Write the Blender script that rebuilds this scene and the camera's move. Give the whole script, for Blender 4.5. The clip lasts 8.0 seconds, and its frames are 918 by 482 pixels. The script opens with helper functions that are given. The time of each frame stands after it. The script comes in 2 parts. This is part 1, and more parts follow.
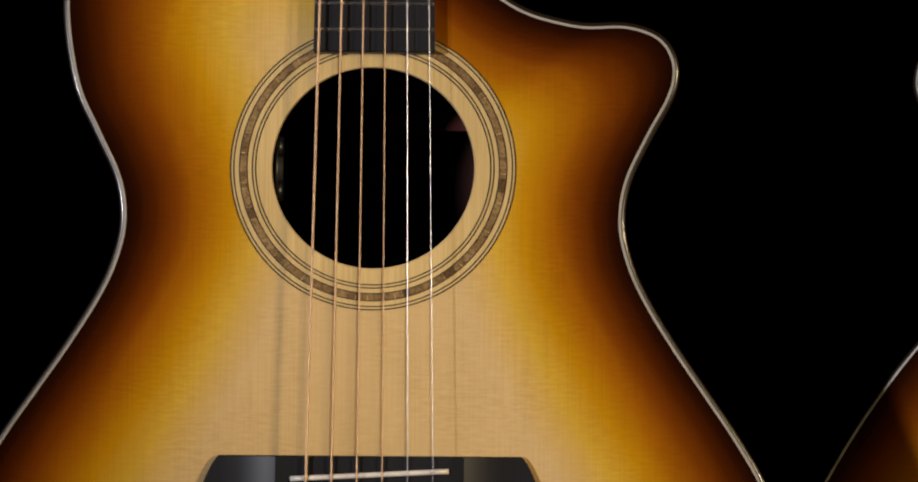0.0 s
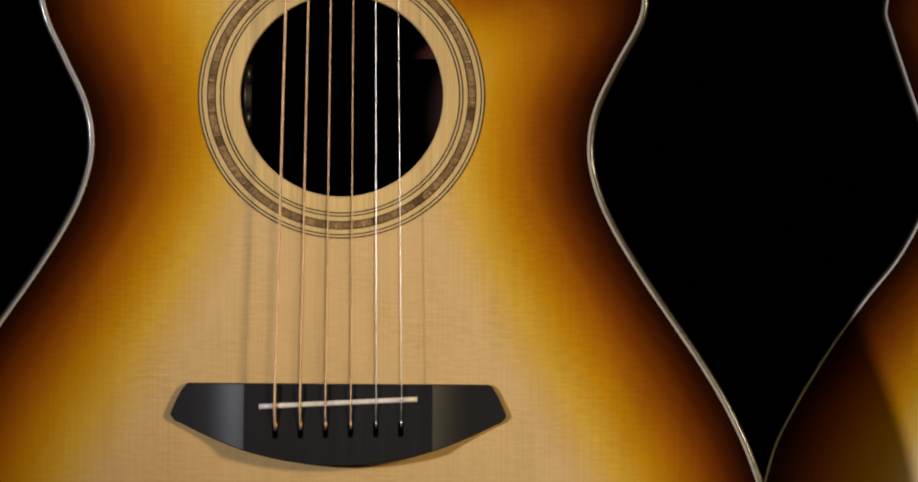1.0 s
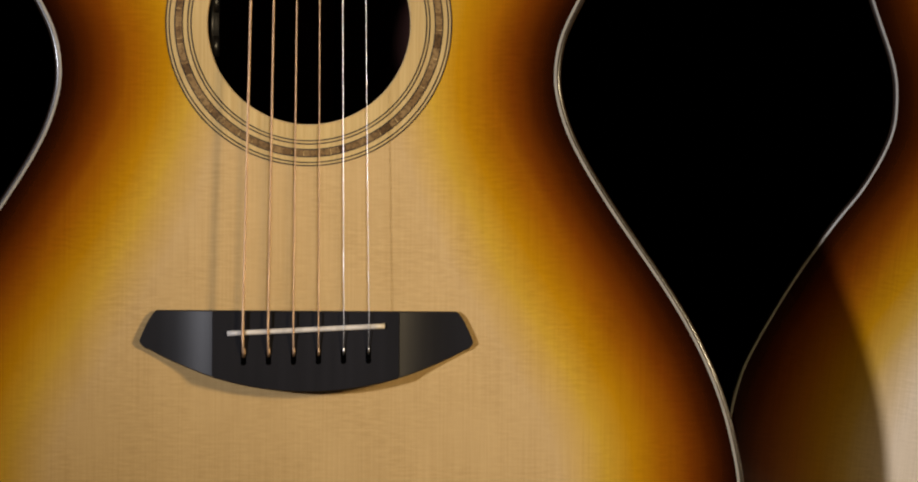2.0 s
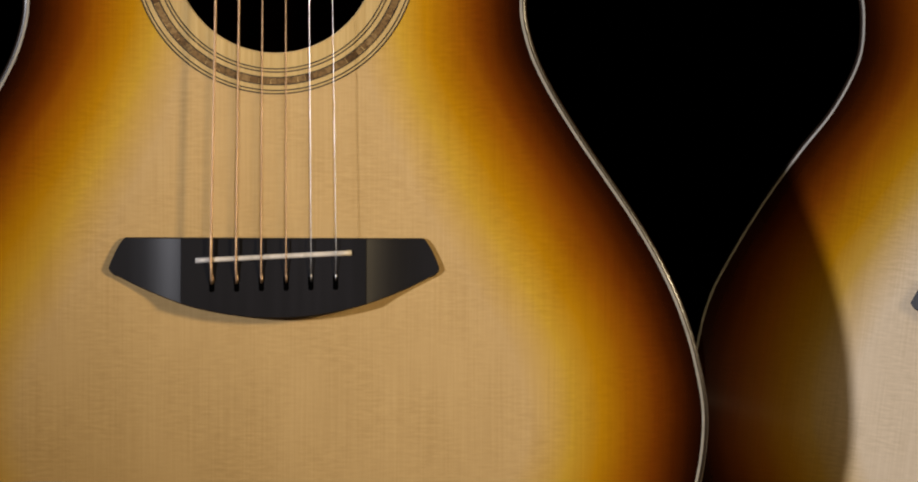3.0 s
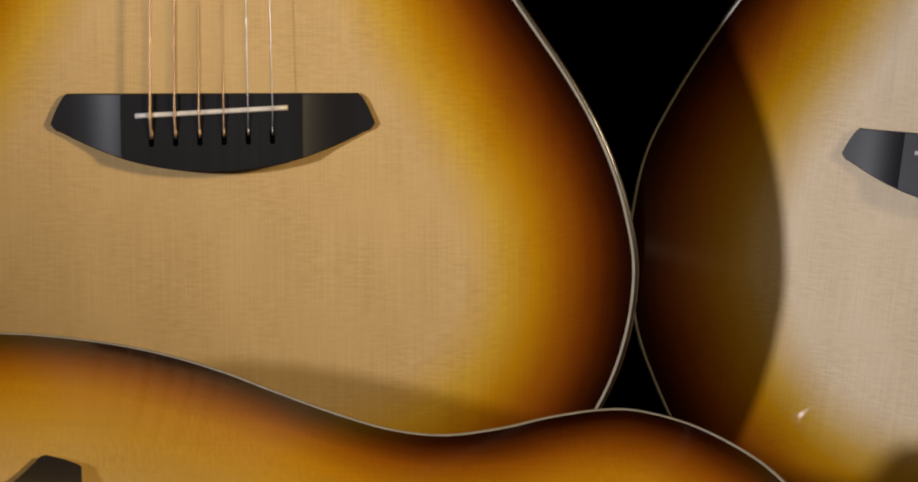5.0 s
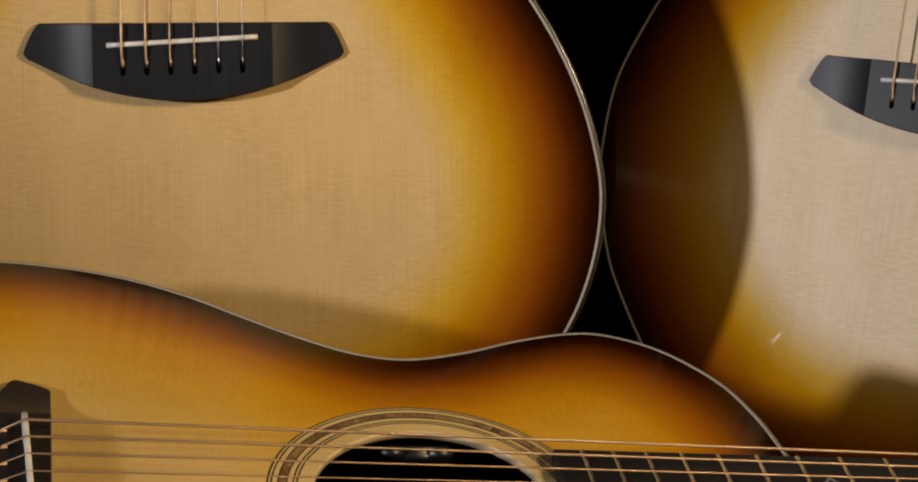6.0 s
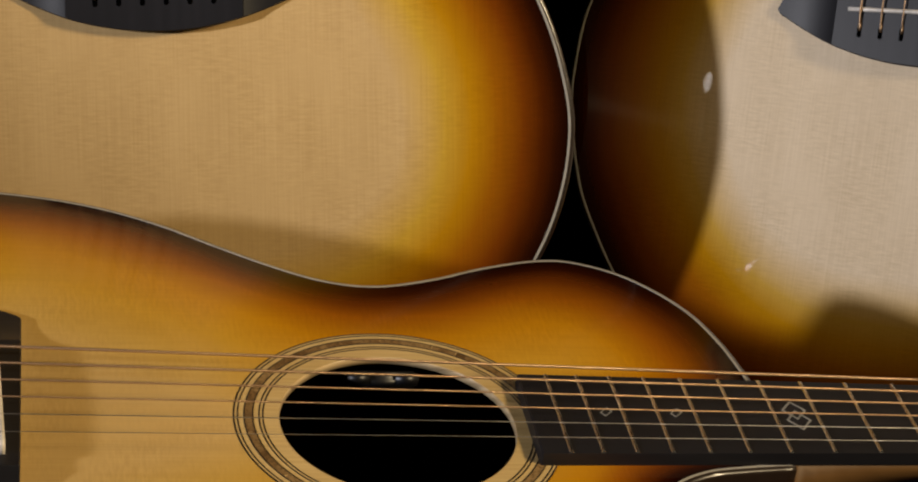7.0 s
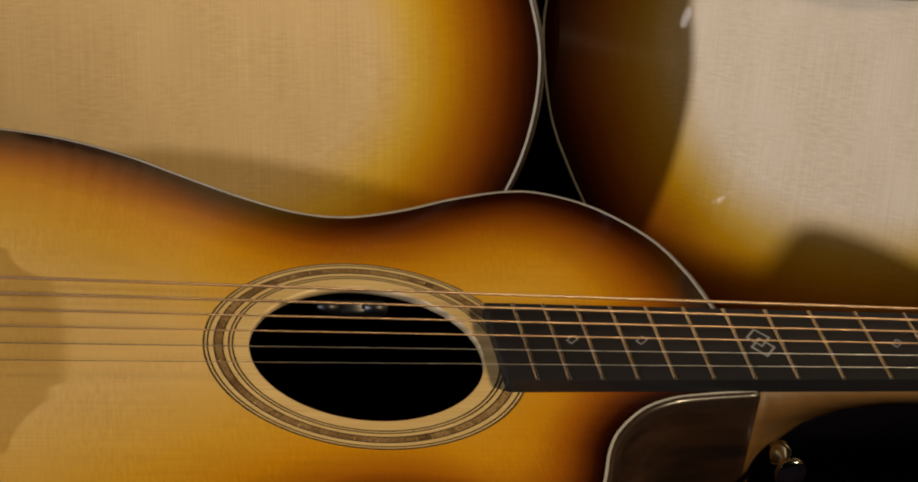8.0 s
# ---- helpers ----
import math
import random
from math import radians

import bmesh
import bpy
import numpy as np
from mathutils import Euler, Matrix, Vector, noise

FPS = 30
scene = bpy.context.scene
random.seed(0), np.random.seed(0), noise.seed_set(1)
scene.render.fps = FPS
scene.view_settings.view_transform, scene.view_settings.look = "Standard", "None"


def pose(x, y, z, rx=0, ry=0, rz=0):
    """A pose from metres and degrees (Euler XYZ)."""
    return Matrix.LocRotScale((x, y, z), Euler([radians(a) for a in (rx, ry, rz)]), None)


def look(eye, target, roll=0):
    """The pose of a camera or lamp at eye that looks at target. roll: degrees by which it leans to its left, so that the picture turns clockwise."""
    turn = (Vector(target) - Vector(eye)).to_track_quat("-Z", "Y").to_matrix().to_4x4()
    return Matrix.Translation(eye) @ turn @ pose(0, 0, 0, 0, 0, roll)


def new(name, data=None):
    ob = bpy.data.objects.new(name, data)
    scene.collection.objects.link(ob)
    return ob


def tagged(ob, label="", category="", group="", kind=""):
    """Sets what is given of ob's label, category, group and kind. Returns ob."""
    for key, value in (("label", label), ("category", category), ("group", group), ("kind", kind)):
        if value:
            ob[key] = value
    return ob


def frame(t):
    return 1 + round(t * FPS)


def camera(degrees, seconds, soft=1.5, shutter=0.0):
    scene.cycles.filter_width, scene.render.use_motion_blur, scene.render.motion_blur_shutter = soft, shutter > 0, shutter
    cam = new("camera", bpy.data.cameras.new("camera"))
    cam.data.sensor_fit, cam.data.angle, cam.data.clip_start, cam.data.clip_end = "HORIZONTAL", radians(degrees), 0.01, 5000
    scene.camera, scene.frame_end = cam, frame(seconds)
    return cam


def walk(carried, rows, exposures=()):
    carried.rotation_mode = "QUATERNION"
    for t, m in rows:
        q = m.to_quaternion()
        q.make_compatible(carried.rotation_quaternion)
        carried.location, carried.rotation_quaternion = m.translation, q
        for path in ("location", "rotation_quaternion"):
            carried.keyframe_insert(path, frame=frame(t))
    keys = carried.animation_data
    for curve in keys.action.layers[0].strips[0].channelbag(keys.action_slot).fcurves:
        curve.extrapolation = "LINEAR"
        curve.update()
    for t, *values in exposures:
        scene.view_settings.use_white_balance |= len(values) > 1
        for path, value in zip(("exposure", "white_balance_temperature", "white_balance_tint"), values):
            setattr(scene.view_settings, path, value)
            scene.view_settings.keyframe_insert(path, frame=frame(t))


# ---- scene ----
# ---- camera ----
cam = camera(23.0, 8.0, soft=2.0)
PATH = [
    (0.0, pose(0.0296, -1.0435, 0.5496, 78.708, -0.581, -0.483)),
    (0.5, pose(0.0293, -1.0428, 0.5487, 77.842, -0.701, -0.879)),
    (1.0, pose(0.0311, -1.0433, 0.5486, 76.944, -0.770, -1.172)),
    (1.5, pose(0.0349, -1.0450, 0.5492, 76.017, -0.795, -1.374)),
    (2.0, pose(0.0404, -1.0478, 0.5505, 75.069, -0.783, -1.499)),
    (2.5, pose(0.0473, -1.0514, 0.5523, 74.105, -0.738, -1.559)),
    (3.0, pose(0.0553, -1.0559, 0.5545, 73.130, -0.668, -1.568)),
    (3.5, pose(0.0640, -1.0609, 0.5570, 72.150, -0.578, -1.538)),
    (4.0, pose(0.0734, -1.0665, 0.5597, 71.172, -0.474, -1.482)),
    (4.5, pose(0.0829, -1.0725, 0.5624, 70.201, -0.362, -1.413)),
    (5.0, pose(0.0925, -1.0787, 0.5651, 69.244, -0.248, -1.344)),
    (5.5, pose(0.1017, -1.0850, 0.5676, 68.305, -0.139, -1.288)),
    (6.0, pose(0.1103, -1.0914, 0.5699, 67.392, -0.040, -1.258)),
    (6.5, pose(0.1181, -1.0976, 0.5717, 66.510, 0.042, -1.267)),
    (7.0, pose(0.1246, -1.1035, 0.5731, 65.665, 0.102, -1.328)),
    (7.5, pose(0.1297, -1.1090, 0.5738, 64.862, 0.133, -1.453)),
    (8.0, pose(0.1331, -1.1140, 0.5738, 64.109, 0.130, -1.657)),
]
walk(cam, PATH)

# ---- light: two studio lamps in a dark room ----
world = bpy.data.worlds.new("dark_studio")
world.use_nodes = True
world.node_tree.nodes["Background"].inputs[0].default_value = (0.55, 0.6, 0.8, 1)
world.node_tree.nodes["Background"].inputs[1].default_value = 0.002
scene.world = world
scene.view_settings.exposure = 0.0


def lamp(name, kind, eye, target, size, watts, colour, cone=55, blend=1.0):
    data = bpy.data.lights.new(name, kind)
    data.energy, data.color = watts, colour
    if kind == "SPOT":
        data.spot_size, data.spot_blend, data.shadow_soft_size = radians(cone), blend, size / 2
    else:
        data.shape, data.size = "DISK", size
    ob = new(name, data)
    ob.matrix_world = look(eye, target)
    return ob


# a cool white spotlight thrown on the second guitar over the lying one, a warm lamp on the other side,
# and a tiny helper lamp, added only to put one more glint in the lacquer
lamp("white_lamp", "SPOT", (-1.01, -0.97, 0.68), (0.53, -0.02, 0.49), 0.10, 81.0, (0.94, 0.93, 1.0), 46.5, 0.72)
lamp("warm_lamp", "SPOT", (1.34, -0.88, 0.87), (-0.33, -0.42, 0.20), 0.24, 112.0, (1.0, 0.78, 0.47), 62, 1.0)
glint_helper = lamp("faint_lamp", "AREA", (-0.42, -0.60, 0.52), (0.277, 0.02, 0.156), 0.008, 0.0022, (1.0, 0.9, 0.85))
glint_helper.data.shape, glint_helper.data.size_y = "ELLIPSE", 0.022


# ---- materials ----
def material(name):
    m = bpy.data.materials.new(name)
    m.use_nodes = True
    t = m.node_tree
    b = t.nodes["Principled BSDF"]
    return m, t, b


def node(t, kind, **inputs):
    n = t.nodes.new(kind)
    for key, value in inputs.items():
        n.inputs[key.replace("_", " ")].default_value = value
    return n


def ramp(t, source, stops, smooth=False):
    r = t.nodes.new("ShaderNodeValToRGB")
    if smooth:
        r.color_ramp.interpolation = "EASE"
    e = r.color_ramp.elements
    while len(e) < len(stops):
        e.new(0.5)
    for el, (at, col) in zip(e, stops):
        el.position, el.color = at, (*col, 1)
    t.links.new(source, r.inputs[0])
    return r.outputs[0]


def mapped(t, scale):
    c = t.nodes.new("ShaderNodeTexCoord")
    m = t.nodes.new("ShaderNodeMapping")
    m.inputs["Scale"].default_value = scale
    t.links.new(c.outputs["Object"], m.inputs[0])
    return m.outputs[0]


def noise_at(t, vector, scale, detail=4.0, rough=0.55):
    n = node(t, "ShaderNodeTexNoise", Scale=scale, Detail=detail, Roughness=rough)
    t.links.new(vector, n.inputs["Vector"])
    return n.outputs["Fac"]


def mix(t, kind, factor, a, b):
    m = t.nodes.new("ShaderNodeMix")
    m.data_type, m.blend_type = "RGBA", kind
    for value, slot in ((factor, 0), (a, 6), (b, 7)):
        if isinstance(value, (int, float)):
            m.inputs[slot].default_value = value
        elif isinstance(value, tuple):
            m.inputs[slot].default_value = (*value, 1)
        else:
            t.links.new(value, m.inputs[slot])
    return m.outputs[2]


def math_node(t, op, a, b):
    m = t.nodes.new("ShaderNodeMath")
    m.operation = op
    for i, value in enumerate((a, b)):
        if isinstance(value, (int, float)):
            m.inputs[i].default_value = value
        else:
            t.links.new(value, m.inputs[i])
    return m.outputs[0]


def bump(t, b, height, strength, distance=0.001):
    n = node(t, "ShaderNodeBump", Strength=strength, Distance=distance)
    t.links.new(height, n.inputs["Height"])
    t.links.new(n.outputs[0], b.inputs["Normal"])


def sunburst_spruce(name, rough, stops):
    """Spruce top: pale in the middle, shaded by lacquer through amber and red-brown to near black at the rim."""
    m, t, b = material(name)
    at = t.nodes.new("ShaderNodeAttribute")
    at.attribute_name = "rim"
    wob = noise_at(t, mapped(t, (1, 1, 1)), 14.0, 2.0)
    rim = math_node(t, "ADD", at.outputs["Fac"], math_node(t, "MULTIPLY", math_node(t, "SUBTRACT", wob, 0.5), 0.06))
    burst = ramp(t, rim, stops)
    grain = noise_at(t, mapped(t, (1100, 16, 1)), 1.0, 4.0)
    silk = noise_at(t, mapped(t, (130, 760, 1)), 1.0, 4.0)
    cloud = noise_at(t, mapped(t, (22, 9, 5)), 1.0, 5.0, 0.65)
    c = mix(t, "MULTIPLY", 0.32, burst, ramp(t, grain, [(0.3, (0.80, 0.74, 0.62)), (0.62, (1.06, 1.05, 1.03))]))
    patch = noise_at(t, mapped(t, (30, 24, 5)), 1.0, 3.0)
    c = mix(t, "MULTIPLY", ramp(t, patch, [(0.36, (0.10, 0.10, 0.10)), (0.64, (0.52, 0.52, 0.52))]), c, ramp(t, silk, [(0.35, (0.80, 0.77, 0.70)), (0.65, (1.07, 1.07, 1.06))]))
    c = mix(t, "MULTIPLY", 0.6, c, ramp(t, cloud, [(0.3, (0.88, 0.86, 0.82)), (0.7, (1.06, 1.06, 1.05))]))
    t.links.new(c, b.inputs["Base Color"])
    b.inputs["Roughness"].default_value = 0.5
    b.inputs["Specular IOR Level"].default_value = 0.0
    b.inputs["Coat Weight"].default_value = 1.0
    b.inputs["Coat Roughness"].default_value = rough
    bump(t, b, grain, 0.05)
    return m


def streaked_wood(name, dark, light, rough, coat=0.0, scale=(90, 5, 90)):
    m, t, b = material(name)
    g = noise_at(t, mapped(t, scale), 1.0, 5.0, 0.6)
    v = noise_at(t, mapped(t, (6, 6, 6)), 1.0, 2.0)
    c = ramp(t, g, [(0.32, dark), (0.68, light)])
    c = mix(t, "MULTIPLY", 0.5, c, ramp(t, v, [(0.3, (0.7, 0.68, 0.66)), (0.7, (1.1, 1.1, 1.1))]))
    t.links.new(c, b.inputs["Base Color"])
    b.inputs["Roughness"].default_value = rough
    b.inputs["Specular IOR Level"].default_value = 0.25
    b.inputs["Coat Weight"].default_value = coat
    b.inputs["Coat Roughness"].default_value = 0.2
    bump(t, b, g, 0.06)
    return m


def plain(name, colour, rough, metal=0.0, scale=120.0, vary=0.12, coat=0.0):
    m, t, b = material(name)
    n = noise_at(t, mapped(t, (1, 1, 1)), scale, 3.0)
    lo, hi = tuple(x * (1 - vary) for x in colour), tuple(min(1, x * (1 + vary)) for x in colour)
    t.links.new(ramp(t, n, [(0.3, lo), (0.7, hi)]), b.inputs["Base Color"])
    b.inputs["Roughness"].default_value = rough
    b.inputs["Metallic"].default_value = metal
    b.inputs["Coat Weight"].default_value = coat
    b.inputs["Coat Roughness"].default_value = 0.08
    bump(t, b, n, 0.03)
    return m


def tile_wood():
    m, t, b = material("rosette_wood")
    r = t.nodes.new("ShaderNodeObjectInfo")
    g = noise_at(t, mapped(t, (620, 620, 620)), 1.0, 5.0)
    c = ramp(t, r.outputs["Random"], [(0.0, (0.09, 0.048, 0.016)), (0.15, (0.165, 0.093, 0.034)), (0.7, (0.215, 0.13, 0.05)), (1.0, (0.25, 0.155, 0.062))])
    c = mix(t, "MULTIPLY", 0.7, c, ramp(t, g, [(0.36, (0.30, 0.26, 0.22)), (0.52, (1.0, 1.0, 1.0)), (0.65, (1.1, 1.1, 1.1))]))
    t.links.new(c, b.inputs["Base Color"])
    b.inputs["Roughness"].default_value = 0.5
    b.inputs["Specular IOR Level"].default_value = 0.2
    return m


def wound_bronze():
    m, t, b = material("wound_bronze")
    w = t.nodes.new("ShaderNodeTexWave")
    w.bands_direction = "Y"
    w.inputs["Scale"].default_value = 700.0
    t.links.new(mapped(t, (1, 1, 1)), w.inputs["Vector"])
    t.links.new(ramp(t, w.outputs["Fac"], [(0.2, (0.38, 0.235, 0.13)), (0.8, (0.66, 0.45, 0.275))]), b.inputs["Base Color"])
    b.inputs["Metallic"].default_value, b.inputs["Roughness"].default_value = 0.9, 0.42
    bump(t, b, w.outputs["Fac"], 0.25, 0.0002)
    return m


DARK_RIM = [(0.0, (0.012, 0.0026, 0.001)), (0.05, (0.024, 0.005, 0.001)), (0.13, (0.066, 0.013, 0.001)), (0.24, (0.165, 0.039, 0.002)), (0.38, (0.305, 0.102, 0.003)), (0.53, (0.45, 0.212, 0.005))]
SPRUCE = sunburst_spruce("sunburst_spruce", 0.05, DARK_RIM + [(0.68, (0.54, 0.328, 0.038)), (0.92, (0.56, 0.385, 0.178))])
PALE_SPRUCE = sunburst_spruce("pale_sunburst_spruce", 0.015, DARK_RIM + [(0.66, (0.56, 0.34, 0.06)), (0.92, (0.76, 0.62, 0.45))])
AMBER_SPRUCE = sunburst_spruce("amber_sunburst_spruce", 0.09, [(0.0, (0.006, 0.001, 0.0006)), (0.05, (0.026, 0.005, 0.001)), (0.12, (0.11, 0.026, 0.002)), (0.22, (0.28, 0.085, 0.003)),
                               (0.38, (0.48, 0.21, 0.006)), (0.58, (0.53, 0.285, 0.026)), (0.80, (0.55, 0.34, 0.08)), (1.0, (0.565, 0.375, 0.14))])
ROSEWOOD = streaked_wood("rosewood", (0.006, 0.003, 0.002), (0.030, 0.013, 0.007), 0.5, 0.05)
# red-brown inner woods, darkened in colour for the dimness inside the bodies
INNER = streaked_wood("dimmed_inner_wood", (0.022, 0.0065, 0.005), (0.045, 0.015, 0.011), 0.9)
BRACE = streaked_wood("dimmed_brace_wood", (0.05, 0.011, 0.009), (0.085, 0.02, 0.016), 0.8)
MAHOGANY = streaked_wood("mahogany", (0.075, 0.036, 0.010), (0.135, 0.068, 0.020), 0.5, 0.0)
EBONY = streaked_wood("ebony", (0.0085, 0.0082, 0.0095), (0.014, 0.0135, 0.016), 0.42)
RIMWOOD = streaked_wood("spruce_cut_edge", (0.55, 0.40, 0.22), (0.66, 0.50, 0.29), 0.3, 0.3)
BINDING = plain("dark_binding", (0.02, 0.012, 0.008), 0.3, coat=0.4)
PURFLING = plain("ivory_purfling", (0.32, 0.295, 0.25), 0.4, coat=0.2)
LINE = plain("black_inlay_line", (0.012, 0.010, 0.009), 0.4)
# black without any gloss, painting the shade down inside the string slots
SLOT_DARK = plain("slot_shade", (0.0008, 0.0008, 0.0008), 1.0)
SLOT_DARK.node_tree.nodes["Principled BSDF"].inputs["Specular IOR Level"].default_value = 0.0
ROSE_PALE = streaked_wood("pale_rosette_wood", (0.48, 0.325, 0.125), (0.60, 0.43, 0.185), 0.4, 0.6, (700, 14, 90))
TILE = tile_wood()
BONE = plain("bone", (0.62, 0.57, 0.50), 0.35, vary=0.2, scale=160)
BRONZE = wound_bronze()
STEEL = plain("plain_steel", (0.62, 0.62, 0.61), 0.34, 1.0)
FRETWIRE = plain("fret_nickel", (0.78, 0.77, 0.75), 0.27, 1.0)
CHROME = plain("polished_nickel", (0.7, 0.68, 0.62), 0.12, 1.0)
PEARL = plain("abalone_outline", (0.24, 0.24, 0.23), 0.3, scale=300, vary=0.3)
BLACK = plain("black_plastic", (0.005, 0.005, 0.006), 0.4)
CLOTH = plain("black_cloth", (0.0012, 0.001, 0.0019), 1.0, scale=900, vary=0.4)
CLOTH.node_tree.nodes["Principled BSDF"].inputs["Specular IOR Level"].default_value = 0.0

FLOOR_CLOTH = plain("black_floor_cloth", (0.0085, 0.007, 0.0155), 1.0, scale=700, vary=0.4)
FLOOR_CLOTH.node_tree.nodes["Principled BSDF"].inputs["Specular IOR Level"].default_value = 0.0


# ---- mesh helpers ----
def part(name, verts, faces, mat, parent=None, label="", smooth=False):
    me = bpy.data.meshes.new(name)
    me.from_pydata([tuple(v) for v in verts], [], faces)
    me.materials.append(mat)
    if smooth:
        me.polygons.foreach_set("use_smooth", [True] * len(me.polygons))
    me.update()
    ob = new(name, me)
    if parent:
        ob.parent = parent
    return tagged(ob, label)


def from_bm(name, bm, mat, parent=None, label="", smooth=False):
    bmesh.ops.recalc_face_normals(bm, faces=bm.faces)
    me = bpy.data.meshes.new(name)
    bm.to_mesh(me)
    bm.free()
    me.materials.append(mat)
    if smooth:
        me.polygons.foreach_set("use_smooth", [True] * len(me.polygons))
    ob = new(name, me)
    if parent:
        ob.parent = parent
    return tagged(ob, label)


def box(name, lo, hi, mat, parent=None, label="", bevel=0.0):
    bm = bmesh.new()
    bmesh.ops.create_cube(bm, size=1)
    for v in bm.verts:
        v.co = Vector([l + (h - l) * (c + 0.5) for l, h, c in zip(lo, hi, v.co)])
    if bevel:
        bmesh.ops.bevel(bm, geom=bm.edges[:], offset=bevel, segments=2, affect="EDGES")
    return from_bm(name, bm, mat, parent, label)


def tube(name, points, radii, mat, parent=None, label="", sides=10):
    """A round rod through the points."""
    pts = [Vector(q) for q in points]
    verts, faces = [], []
    for i, q in enumerate(pts):
        d = (pts[min(i + 1, len(pts) - 1)] - pts[max(i - 1, 0)]).normalized()
        a = d.cross(Vector((0, 0, 1)) if abs(d.z) < 0.9 else Vector((1, 0, 0))).normalized()
        b = d.cross(a)
        r = radii[i] if isinstance(radii, (list, tuple)) else radii
        verts += [q + r * (math.cos(2 * math.pi * k / sides) * a + math.sin(2 * math.pi * k / sides) * b) for k in range(sides)]
    for i in range(len(pts) - 1):
        for k in range(sides):
            j = (k + 1) % sides
            faces.append((i * sides + k, i * sides + j, (i + 1) * sides + j, (i + 1) * sides + k))
    faces.append(tuple(reversed(range(sides))))
    faces.append(tuple(range((len(pts) - 1) * sides, len(pts) * sides)))
    return part(name, verts, faces, mat, parent, label, True)


def smooth_loop(points, count=640):
    """A closed curve through a few points, with even steps."""
    p = np.array(points, float)
    n = len(p)
    out = []
    for i in range(n):
        a, b, c, d = p[i - 1], p[i], p[(i + 1) % n], p[(i + 2) % n]
        for s in np.linspace(0, 1, 24, endpoint=False):
            out.append(0.5 * (2 * b + (c - a) * s + (2 * a - 5 * b + 4 * c - d) * s * s + (3 * b - a - 3 * c + d) * s ** 3))
    out = np.array(out)
    for _ in range(4):
        out = (np.roll(out, 1, 0) + 2 * out + np.roll(out, -1, 0)) / 4
    step = np.linalg.norm(np.roll(out, -1, 0) - out, axis=1)
    run = np.concatenate([[0], np.cumsum(step)])
    want = np.linspace(0, run[-1], count, endpoint=False)
    closed = np.vstack([out, out[:1]])
    return np.stack([np.interp(want, run, closed[:, k]) for k in (0, 1)], 1)


def inset(loop, d):
    t = np.roll(loop, -1, 0) - np.roll(loop, 1, 0)
    t /= np.linalg.norm(t, axis=1)[:, None]
    return loop + d * np.stack([-t[:, 1], t[:, 0]], 1)


def bands(name, loops, mat, parent, label="", smooth=True):
    """A skin through closed loops of equal length; each loop is an (n, 3) array."""
    n = len(loops[0])
    verts = np.vstack(loops)
    faces = [(k * n + i, k * n + (i + 1) % n, (k + 1) * n + (i + 1) % n, (k + 1) * n + i) for k in range(len(loops) - 1) for i in range(n)]
    return part(name, verts, faces, mat, parent, label, smooth)


def at_height(loop, z):
    return np.column_stack([loop, np.full(len(loop), z)])


def circle(r, n=420, start=0.0):
    a = start + np.linspace(0, 2 * math.pi, n, endpoint=False)
    return np.stack([r * np.cos(a), r * np.sin(a)], 1)


# ---- guitars ----
# Local axes: x across to the treble side, y along the neck, z out of the top; the soundhole's centre is the origin.
S = 0.94
MM = 0.001 * S


def mirrored(side):
    return [(-x, y) for x, y in side]


NECK_END = [(28.5, 168.5), (26, 171), (0, 171), (-32, 169.5)]
# bass side, from the neck round the shoulder to the tail
CONCERT = [(-66, 166), (-105, 157), (-135, 138), (-150, 110), (-154, 80), (-148.2, 42), (-137.2, 17), (-126.5, -6), (-123.5, -27), (-127.5, -47), (-136, -66),
           (-150, -89), (-165, -111), (-180, -133), (-193, -155), (-204, -179), (-212, -205), (-216.5, -235), (-212, -270), (-199, -304), (-174, -340), (-131, -369), (-70, -388)]
CONCERT_CUT = [(147, 35), (150.5, 47), (149, 58), (141.5, 67.3), (126, 72.3), (106, 72), (91, 74.5), (76, 79), (62, 87), (47, 99), (38, 115), (32, 135), (29.5, 152), (28.8, 163)]
GRAND = [(-60, 166), (-108, 158), (-144, 140), (-165, 112), (-169, 94), (-164, 80), (-149, 47), (-137, 21), (-132, 1), (-132, -23), (-143, -52),
         (-160, -79), (-178, -111), (-195, -148), (-203, -172), (-206, -200), (-205, -230), (-194, -274), (-178.5, -304), (-157.5, -334), (-130, -362), (-92, -386), (-48, -399)]
SMALL = [(-40, 168.5), (-70, 163.5), (-100, 153), (-127, 132), (-140.5, 108), (-141.5, 88), (-133, 60), (-121, 33), (-113.5, 5), (-117, -19), (-129.5, -43),
         (-148, -70), (-166, -95), (-181, -124), (-190, -155), (-194, -190), (-190, -225), (-178, -262), (-156, -298), (-120, -324), (-62, -338)]
SMALL_CUT = [(128, 52), (126, 66), (115, 77), (93, 87), (72, 94), (57, 102), (42, 116), (34, 131), (31, 146), (29, 163)]


def outline(side, cut, tail):
    treble = [q for q in reversed(mirrored(side)) if q[1] < (38 if side is not SMALL else 36)]
    return inset(smooth_loop([(x * MM, y * MM) for x, y in NECK_END + side + [(0, tail)] + treble + cut]), -2.4 * MM)


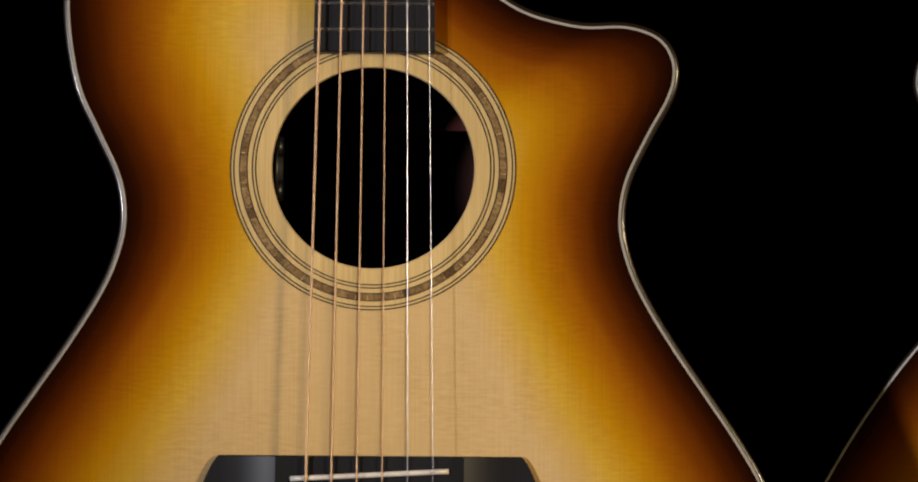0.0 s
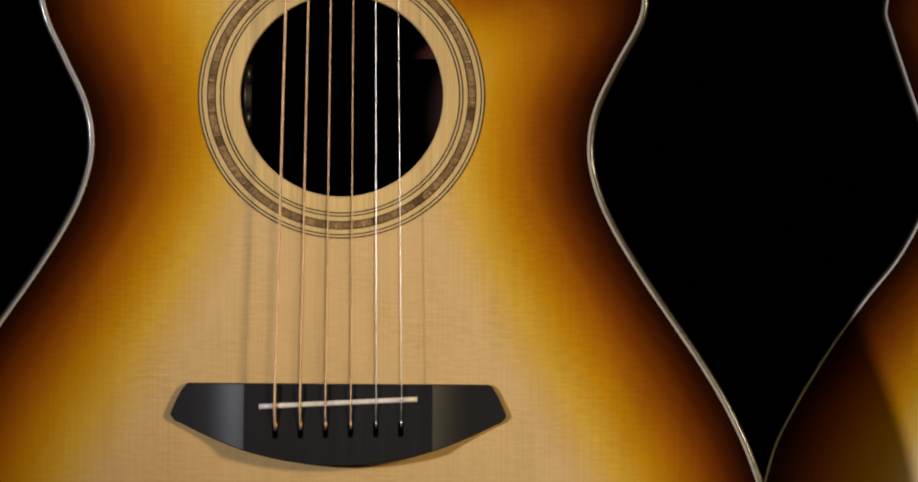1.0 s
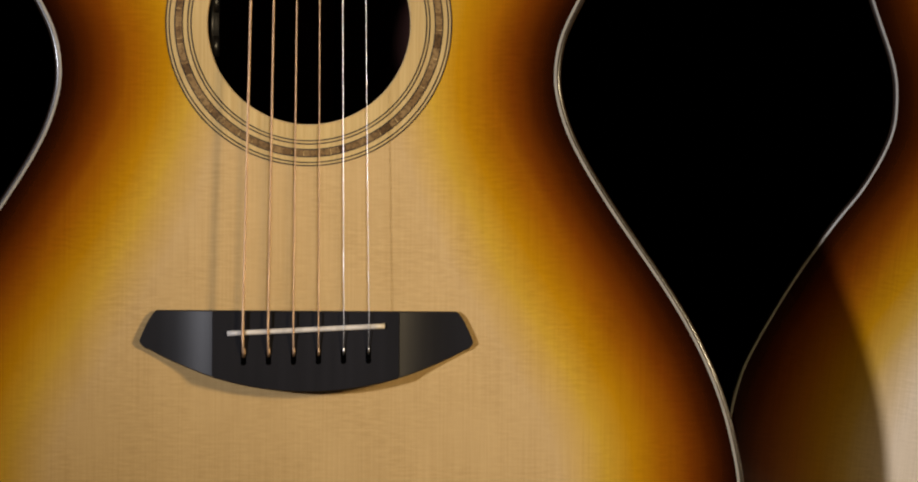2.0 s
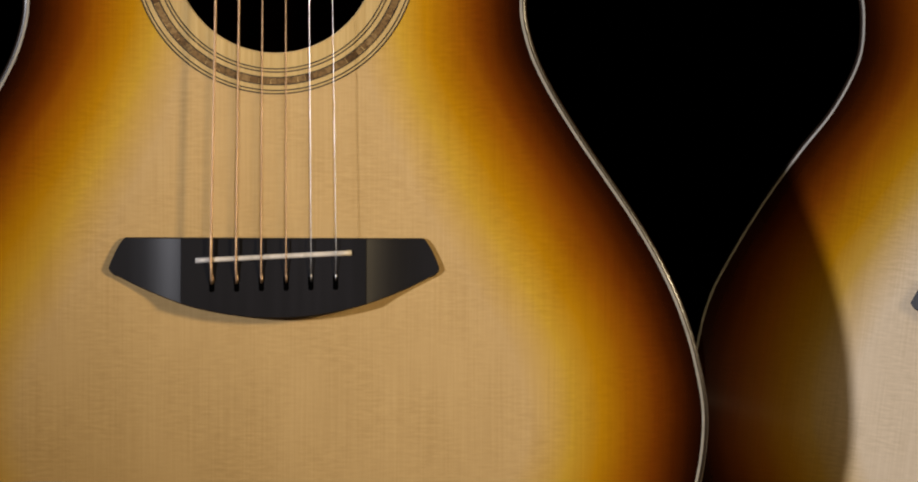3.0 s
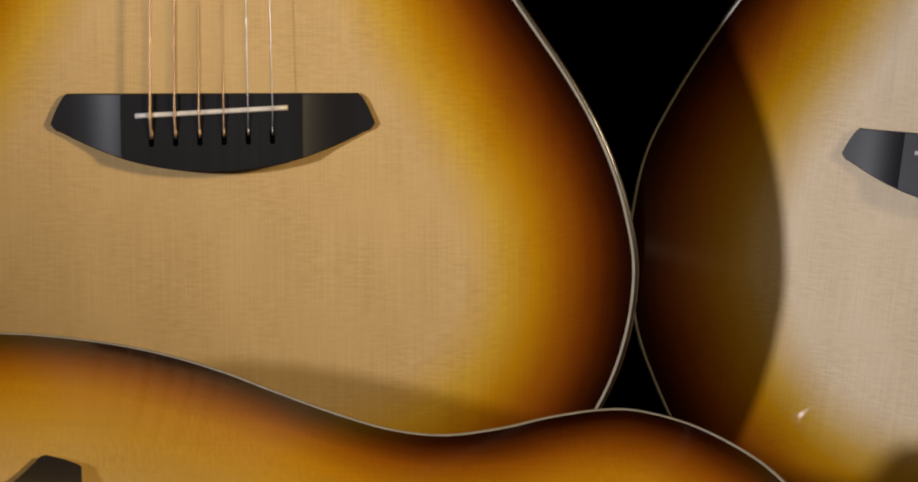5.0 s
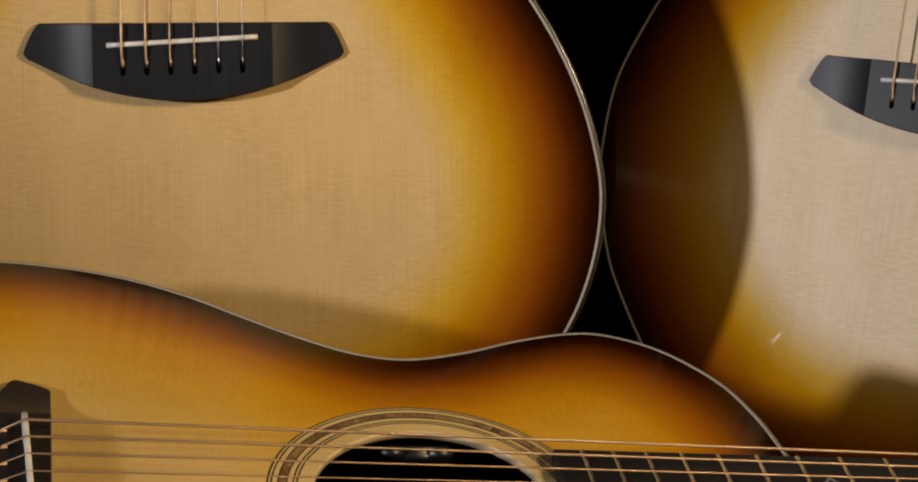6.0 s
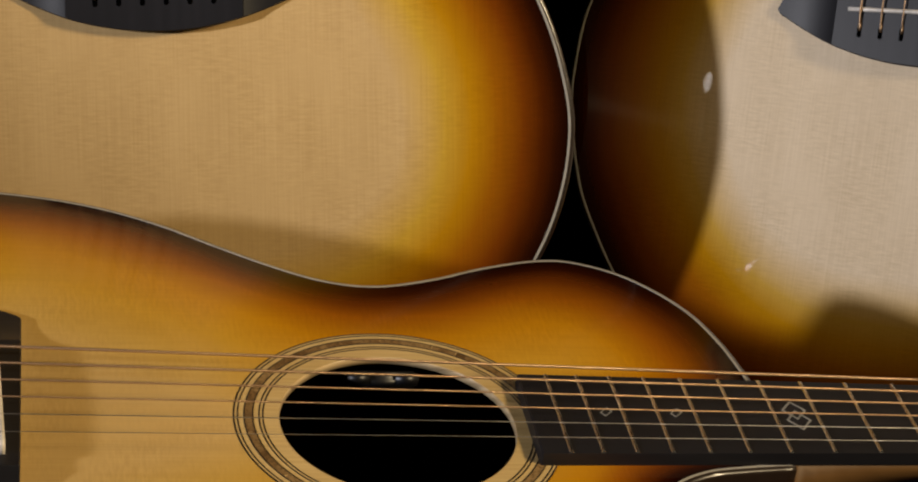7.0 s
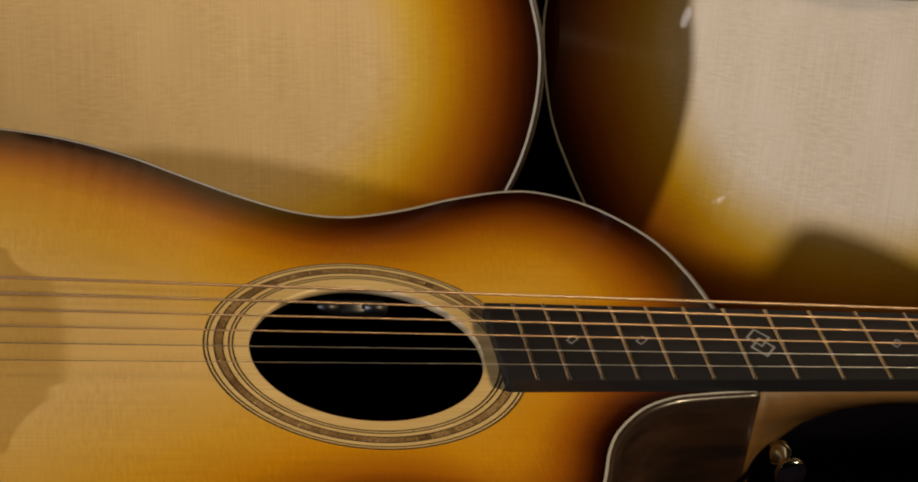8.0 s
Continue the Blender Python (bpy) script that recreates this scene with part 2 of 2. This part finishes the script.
def soundboard(loop, hole, parent, label, spruce, fade_width):
    """The top: rings of quads from the hole's rim to the outline, with the distance to the rim kept for the lacquer."""
    n = len(loop)
    a = np.arctan2(loop[:, 1], loop[:, 0])
    inner = np.stack([hole * np.cos(a), hole * np.sin(a)], 1)
    s = np.concatenate([np.linspace(0, 0.55, 14), np.linspace(0.55, 1, 27)[1:]])
    rings = [inner + (loop - inner) * k for k in s]
    flat = np.vstack(rings)
    ref = np.vstack([loop + (np.roll(loop, -1, 0) - loop) * f for f in (0, 0.5)])
    d = np.concatenate([np.sqrt(((blk[:, None] - ref[None]) ** 2).sum(2)).min(1) for blk in np.array_split(flat, 20)])
    # the lacquer's fade is wider on the shoulders than round the waist
    wide = fade_width + 0.026 * np.clip(flat[:, 1] / 0.08 + 0.6, 0, 1) * np.clip(-flat[:, 0] / 0.1, 0, 1)
    if fade_width > 0.097:
        wide *= 1 - 0.3 * np.clip((flat[:, 1] - 0.02) / 0.05, 0, 1) * np.clip(flat[:, 0] / 0.03, 0, 1)
    fade = np.clip(d / wide, 0, 1.2).reshape(len(s), n)
    for _ in range(40):
        side_mean = (np.roll(fade, 3, 1) + np.roll(fade, -3, 1)) / 2
        fade[1:-1] = 0.4 * fade[1:-1] + 0.3 * side_mean[1:-1] + 0.15 * (fade[:-2] + fade[2:])[...]
    ob = bands("soundboard", [at_height(r, 0.0) for r in rings], spruce, parent, label, False)
    attr = ob.data.attributes.new("rim", "FLOAT", "POINT")
    attr.data.foreach_set("value", np.clip(fade, 0, 1).ravel().astype(np.float32))
    ring = circle(hole, 120)
    bands("soundhole_edge", [at_height(ring * 1.004, 0.0002), at_height(ring * 1.001, 0.00005), at_height(ring * 0.9985, -0.0004), at_height(ring * 0.998, -0.003), at_height(ring * 1.02, -0.0031)], RIMWOOD, ob, "pale cut edge of the soundhole")
    return ob


def rosette(parent, seed, ratio, hole):
    rng = random.Random(seed)

    def ring(name, r, w, z, mat):
        r *= ratio
        lo, hi = circle((r - w / 2) * MM, 160), circle((r + w / 2) * MM, 160)
        return bands(name, [at_height(hi, 0), at_height(hi, z), at_height(lo, z), at_height(lo, 0)], mat, root, "", False)
    root = new("rosette")
    root.parent = parent
    tagged(root, "ring of brown wood tiles between thin black lines")
    lo, hi = circle((hole + 0.2) * ratio * MM, 160), circle(71.0 * ratio * MM, 160)
    bands("rosette_base", [at_height(hi, 0), at_height(hi, 0.00012), at_height(lo, 0.00012), at_height(lo, 0)], ROSE_PALE, root, "pale wood round the soundhole", False)
    for r in (71.0, 69.4, 60.2, 58.6):
        ring("inlay_ring", r, 0.62, 0.00025, LINE)
    for r in (66.6, 62.9):
        ring("inlay_ring", r, 0.5, 0.0003, LINE)
    a = 0.0
    z = 0.00022
    while a < 2 * math.pi - 0.02:
        b = min(a + rng.choice((0.035, 0.06, 0.09, 0.13)) * rng.uniform(0.8, 1.2), 2 * math.pi)
        if 2 * math.pi - b < 0.04:
            b = 2 * math.pi
        q = np.linspace(a + 0.0004, b - 0.0004, 5)
        lo, hi = 63.1 * ratio * MM, 66.4 * ratio * MM
        skew = rng.uniform(-0.006, 0.006)
        verts = [(lo * math.cos(t), lo * math.sin(t), z) for t in q] + [(hi * math.cos(t + skew), hi * math.sin(t + skew), z) for t in q]
        verts += [(x, y, 0) for x, y, _ in verts]
        faces = [(i, i + 5, i + 6, i + 1) for i in range(4)]
        faces += [(0, 10, 15, 5), (4, 9, 19, 14)]
        part("rosette_tile", verts, faces, TILE, root)
        a = b


def bridge(parent, sv, lift):
    """A delta-shaped ebony bridge: flat in the middle, with scooped wings; y is counted from the saddle's middle."""
    us = sorted(set([round(x, 3) for x in np.linspace(-82.5, 82.5, 199)] + [-46.2, -45.8, 45.8, 46.2]))
    verts, faces = [], []
    rows = 9
    for u in us:
        x = abs(u)
        top = 9.5 if x < 74 else 9.5 - 14.6 * ((x - 74) / 8.5) ** 1.5
        low = -30.5 + 21.5 * (x / 80.0) ** 2.05
        if x > 78:
            low = -10.05 + 3.4 * ((x - 78) / 4.5) ** 2
        if low > top - 0.6:
            low = top - 0.6
        h = 9.3 if x <= 46 else 2.8 + 6.2 * (1 - (x - 46) / 36.5) ** 2.8
        line = [(u, low, 0.0), (u, low, h - 0.9), (u, low + 0.6, h - 0.15)]
        line += [(u, low + 0.6 + (top - low - 1.2) * k / (rows - 4), h) for k in range(rows - 3)]
        line += [(u, top - 0.4, h - 0.1), (u, top, h - 0.9), (u, top, 0.0)]
        verts += [(a * MM, (b + sv) * MM, c * MM) for a, b, c in line]
    m = len(verts) // len(us)
    for i in range(len(us) - 1):
        for k in range(m - 1):
            faces.append((i * m + k, (i + 1) * m + k, (i + 1) * m + k + 1, i * m + k + 1))
    faces.append(tuple(range(m)))
    faces.append(tuple(reversed(range((len(us) - 1) * m, len(us) * m))))
    root = part("bridge", verts, faces, EBONY, parent, "black ebony bridge with scooped wings")
    # saddle, slightly slanted
    pts = [((-38.7 + 77.4 * k / 12) * MM, (sv - 1.9 + 4.1 * k / 12) * MM, (9.2 + lift + 1.0 * math.sin(math.pi * k / 12)) * MM) for k in range(13)]
    tube("saddle", [pts[0]] + pts + [pts[-1]], [0.0006] + [0.00125] * 13 + [0.0006], BONE, root, "off-white bone saddle, slightly slanted", 12)
    if lift:
        for q in root.children[-1].data.vertices:
            if q.co.z < (9.2 + lift) * MM:
                q.co.z -= lift * MM
    # the slots are not cut: flat black patches stand in for their shaded depth
    for i in range(6):
        u = (-30.7 + 12.28 * i) * MM
        y0 = (sv - 13.9 + 0.25 * i) * MM
        verts, faces = [], []
        n = 12
        loop = [(u + 0.0013 * math.cos(a), y0 + (0.0022 if math.sin(a) > 0 else -0.0022) + 0.0013 * math.sin(a)) for a in np.linspace(0, 2 * math.pi, n, endpoint=False)]
        verts = [(x, y, 9.32 * MM) for x, y in loop] + [(x, y, 9.4 * MM) for x, y in loop]
        faces = [tuple(range(n, 2 * n))] + [(k, (k + 1) % n, n + (k + 1) % n, n + k) for k in range(n)]
        part("string_slot", verts, faces, SLOT_DARK, root, "flat black patch painting the shade inside a string slot")
    return root


GAUGE = (1.35, 1.08, 0.84, 0.66, 0.40, 0.30)


def strings(parent, sv, scale, lift):
    nut = sv + scale
    for i, g in enumerate(GAUGE):
        u0, u1 = -31.0 + 12.4 * i, -20.0 + 8.0 * i
        ys = sv - 1.6 + 3.2 * (i / 5)
        z0 = 11.0 + lift + g / 2
        slot = ((-30.7 + 12.28 * i) * MM, (sv - 13.4 + 0.25 * i) * MM, 9.0 * MM)
        pts = [slot, (slot[0], slot[1] + 0.0012, 9.9 * MM), (u0 * MM, ys * MM, z0 * MM)]
        pts += [((u0 + (u1 - u0) * k / 8) * MM, (ys + (nut - ys) * k / 8) * MM, (z0 + (8.2 - z0) * k / 8) * MM) for k in range(1, 9)]
        wound = i < 4
        s = tube("wound_string" if wound else "plain_string", pts, g / 2 * MM, BRONZE if wound else STEEL, parent,
                 "copper-coloured wound string" if wound else "bright plain steel string", 8)
        # twisted end at the slot
        tube("string_end", [slot, (slot[0] + 0.0003, slot[1] + 0.002 * S, 9.9 * MM), (slot[0], slot[1] + 0.0045 * S, 10.2 * MM)], (g / 2 + 0.2) * MM,
             BRONZE if wound else STEEL, s, "", 8)


def neck(parent, sv, scale, count, marks, deep):
    end, nut = 57.0, sv + scale
    fret_y = [sv + scale * 2 ** (-n / 12) for n in range(count + 1)]

    def half(y):
        return 30.3 - (y - end) * 8.0 / (nut - end)
    # fingerboard with a slight crown and bevelled end
    ys = [end, end + 0.7, (end + nut) / 2, nut]
    verts, faces = [], []
    prof = 9
    for j, y in enumerate(ys):
        h = half(y) - (0.5 if j == 0 else 0)
        ring = []
        for k in range(prof):
            c = -1 + 2 * k / (prof - 1)
            ring.append((c * h, y, 6.9 - 0.45 * c * c - (0.7 if j == 0 else 0)))
        ring = [(-h, y, 0.1)] + ring + [(h, y, 0.1)]
        verts += [(a * MM, b * MM, c * MM) for a, b, c in ring]
    m = prof + 2
    for j in range(len(ys) - 1):
        faces += [(j * m + k, j * m + k + 1, (j + 1) * m + k + 1, (j + 1) * m + k) for k in range(m - 1)]
    faces.append(tuple(range(m)))
    board = part("fingerboard", verts, faces, EBONY, parent, "black ebony fingerboard")
    for n in range(1, count + 1):
        y = fret_y[n]
        h = half(y) - 0.3
        # a crowned wire: two flanks and a flat top, with its ends filed slanting
        prof_f = [(-1.05, -0.3), (-0.95, 0.25), (-0.42, 0.85), (0.42, 0.85), (0.95, 0.25), (1.05, -0.3)]
        across = np.linspace(-1, 1, 7)
        verts = [((c * h - math.copysign(0.5 * max(0, q), c) * (abs(c) == 1)) * MM, (y + d) * MM, (6.9 - 0.45 * c * c + q) * MM) for c in across for d, q in prof_f]
        faces = [(6 * k + m2, 6 * k + m2 + 1, 6 * k + m2 + 7, 6 * k + m2 + 6) for k in range(6) for m2 in range(5)]
        faces += [tuple(reversed(range(6))), tuple(range(36, 42))]
        part("fret", verts, faces, FRETWIRE, board)

    def rhomb(y, x, sy, sx, wide, skew=1.0):
        o = [(x - sx, y + 0.35 * skew * sy), (x + 0.15 * skew * sx, y - sy), (x + sx, y - 0.35 * skew * sy), (x - 0.15 * skew * sx, y + sy)]
        i = [(x + (a - x) * wide, y + (b - y) * wide) for a, b in o]
        v = [(a * MM, b * MM, 7.05 * MM) for a, b in o + i] + [(a * MM, b * MM, 6.4 * MM) for a, b in o + i]
        f = [(k, (k + 1) % 4, 4 + (k + 1) % 4, 4 + k) for k in range(4)]
        f += [(8 + k, 8 + (k + 1) % 4, (k + 1) % 4, k) for k in range(4)] + [(4 + k, 4 + (k + 1) % 4, 12 + (k + 1) % 4, 12 + k) for k in range(4)]
        part("inlay", v, f, PEARL, board, "pale outlined diamond inlay")
    for n in marks:
        y = (fret_y[n] + fret_y[n - 1]) / 2
        if n == 12:
            rhomb(y, -4.0, 5.9, 7.4, 0.80, 0.0)
            rhomb(y + 0.3, 3.6, 5.9, 7.8, 0.80, 0.0)
        else:
            rhomb(y, -0.8, 3.0, 3.6, 0.74)
    # neck shaft and heel under the fingerboard
    verts, faces = [], []
    stations = [(170.5, 1.0, deep - 4), (176, 1.0, deep - 18), (182, 1.0, 64), (190, 1.0, 45), (200, 1.0, 32), (214, 1.0, 24), (235, 1, 19), (nut, 1, 15)]
    k2 = 12
    for y, f, depth in stations:
        h = half(y) - 0.4
        for k in range(k2 + 1):
            a = math.pi * k / k2
            w = h * math.cos(a)
            d = depth * math.sin(a) ** 0.8
            pinch = 1 - 0.12 * min(1, depth / 60) * math.sin(a)
            verts.append((w * f * pinch * MM, y * MM, (0.1 - d) * MM))
    m = k2 + 1
    for j in range(len(stations) - 1):
        faces += [(j * m + k, (j + 1) * m + k, (j + 1) * m + k + 1, j * m + k + 1) for k in range(m - 1)]
        faces.append((j * m, j * m + m - 1, (j + 1) * m + m - 1, (j + 1) * m))
    faces.append(tuple(reversed(range(m))))
    faces.append(tuple(range((len(stations) - 1) * m, len(stations) * m)))
    shaft = part("neck", verts, faces, MAHOGANY, parent, "brown mahogany neck with its heel", True)
    box("nut", (-22.5 * MM, nut * MM, 0), (22.5 * MM, (nut + 5) * MM, 8.6 * MM), BONE, parent, "white bone nut", 0.0006)
    hs = [(-22, nut + 5), (22, nut + 5), (30, nut + 35), (36, nut + 150), (10, nut + 178), (-36, nut + 160), (-30, nut + 35)]
    verts = [(x * MM, y * MM, (5.0 - 0.2 * (y - nut)) * MM) for x, y in hs] + [(x * MM, y * MM, (-10.0 - 0.2 * (y - nut)) * MM) for x, y in hs]
    q = len(hs)
    part("headstock", verts, [tuple(range(q)), tuple(reversed(range(q, 2 * q)))] + [(q + k, q + (k + 1) % q, (k + 1) % q, k) for k in range(q)], MAHOGANY, parent,
         "plain brown wooden headstock")
    return shaft


def guitar(label, loop, sv, scale, count, marks, depth, seed, spruce=SPRUCE, ratio=1.0, fade=0.086, lift=0.0, hole=50.5):
    root = tagged(new("acoustic_guitar"), label, "guitar", "sunburst acoustic guitars")
    board_loop = inset(loop, 3.6 * MM)
    soundboard(board_loop, hole * ratio * MM, root, "spruce top with a sunburst lacquer from pale gold to dark brown", spruce, fade)
    pur = bands("purfling", [at_height(inset(loop, 3.6 * MM), 0), at_height(inset(loop, 3.55 * MM), 0.00012), at_height(inset(loop, 2.3 * MM), 0.00012), at_height(inset(loop, 2.25 * MM), -0.0002)],
                PURFLING, root, "thin ivory line round the top", False)
    edge = []
    for k in range(7):
        a = math.pi / 2 * k / 6
        edge.append(at_height(inset(loop, 2.3 * MM * (1 - math.sin(a))), -2.1 * MM * (1 - math.cos(a))))
    edge.append(at_height(loop, -6 * MM))
    bands("binding", edge, BINDING, root, "glossy dark binding round the body's edge")
    bands("side", [at_height(loop, -6 * MM)] + [at_height(loop, -depth * MM * k / 5 - 6 * MM * (1 - k / 5)) for k in range(1, 6)], ROSEWOOD, root, "glossy dark streaked rosewood side")
    # lining, inner back and braces carry the inside's dimness in their dark colour
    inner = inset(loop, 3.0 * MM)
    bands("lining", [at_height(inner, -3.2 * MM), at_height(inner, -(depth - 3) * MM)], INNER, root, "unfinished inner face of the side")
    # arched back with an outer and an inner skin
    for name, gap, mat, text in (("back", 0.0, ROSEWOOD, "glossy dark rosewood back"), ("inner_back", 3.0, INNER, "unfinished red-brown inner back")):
        rings = []
        mid = np.array([0, -95 * MM])
        for k in np.linspace(1, 0.02, 12):
            rings.append(at_height(mid + (loop - mid) * k, -(depth - gap) * MM - 8 * MM * (1 - k * k)))
        n = len(loop)
        verts = np.vstack(rings)
        faces = [(k * n + i, k * n + (i + 1) % n, (k + 1) * n + (i + 1) % n, (k + 1) * n + i) for k in range(11) for i in range(n)]
        faces.append(tuple(range(11 * n, 12 * n)))
        part(name, verts, faces, mat, root, text, True)
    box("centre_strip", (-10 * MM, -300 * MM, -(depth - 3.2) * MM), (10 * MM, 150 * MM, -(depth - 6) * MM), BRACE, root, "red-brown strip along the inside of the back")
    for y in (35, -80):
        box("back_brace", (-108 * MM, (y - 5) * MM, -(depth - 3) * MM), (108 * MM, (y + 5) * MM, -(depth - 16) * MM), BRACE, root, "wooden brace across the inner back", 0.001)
    rosette(root, seed, ratio, hole)
    bridge(root, sv, lift)
    neck(root, sv, scale, count, marks, depth)
    strings(root, sv, scale, lift)
    # control wheel housing under the soundhole's bass rim
    bm = bmesh.new()
    bmesh.ops.create_cube(bm, size=1)
    for v in bm.verts:
        v.co = Vector((v.co.x * 7 * MM - 49.0 * MM, v.co.y * 34 * MM, v.co.z * 9 * MM - 10.5 * MM))
    bmesh.ops.bevel(bm, geom=bm.edges[:], offset=0.0022, segments=3, affect="EDGES")
    ctl = from_bm("soundhole_control", bm, BLACK, root, "small black control housing under the soundhole rim", True)
    for y in (-11, 11):
        tube("thumb_wheel", [(-48 * MM, (y - 5) * MM, -9 * MM), (-48 * MM, (y + 5) * MM, -9 * MM)], 3.0 * MM, BLACK, ctl, "", 16)
    # strap button on the heel's treble side
    spots = [(23, 5.6), (29, 5.4), (32, 3.2), (37, 3.2), (39, 7.4), (41, 7.6), (42, 6.6)]
    tube("strap_button", [(x * MM, (188 + 0.06 * x) * MM, -36 * MM) for x, _ in spots], [r * MM for _, r in spots], CHROME, root, "polished nickel strap button", 24)
    return root


standing = guitar("sunburst acoustic guitar with a cutaway, standing and leaning back", outline(CONCERT, CONCERT_CUT, -393), -152.5, 662.0, 19, (3, 5, 7, 9, 12, 15, 17), 100, 1)
standing.matrix_world = pose(0, 0, 0.376, 74, -0, 0)
second = guitar("sunburst acoustic guitar standing half in the first one's shade", outline(GRAND, CONCERT_CUT, -402), -152.5, 662.0, 19, (3, 5, 7, 9, 12, 15, 17), 100, 2, PALE_SPRUCE, 1.0, 0.097)
second.matrix_world = pose(0.4031, 0.0339, 0.3304, 68, -2.13, -27.34) @ Matrix.Scale(0.950, 4)
lying = guitar("sunburst acoustic guitar lying on its back on the black floor", outline(SMALL, SMALL_CUT, -342), -169.7, 677.6, 18, (3, 5, 7, 9, 12, 15, 17), 129, 3, AMBER_SPRUCE, 1.0, 0.114, 4.0, 51.5)
lying.matrix_world = pose(0.118, -0.3076, 0.133, -6.4, 6.33, -82.1) @ Matrix.Scale(0.991, 4)

# ---- dark room ----
def slab(name, lo, hi, label):
    return tagged(box(name, lo, hi, FLOOR_CLOTH if name == "floor" else CLOTH), label, "backdrop" if name != "floor" else "floor", "", "structure")


slab("floor", (-3, -3, -0.12), (3, 2.2, -0.008), "matt black cloth-covered floor")
slab("wall_north", (-3, 2.2, -0.1), (3, 2.3, 2.8), "matt black studio backdrop")
slab("wall_south", (-3, -3.1, -0.1), (3, -3.0, 2.8), "matt black studio wall")
slab("wall_west", (-3.1, -3.1, -0.1), (-3.0, 2.3, 2.8), "matt black studio wall")
slab("wall_east", (3.0, -3.1, -0.1), (3.1, 2.3, 2.8), "matt black studio wall")
slab("ceiling", (-3.1, -3.1, 2.8), (3.1, 2.3, 2.9), "matt black studio ceiling")
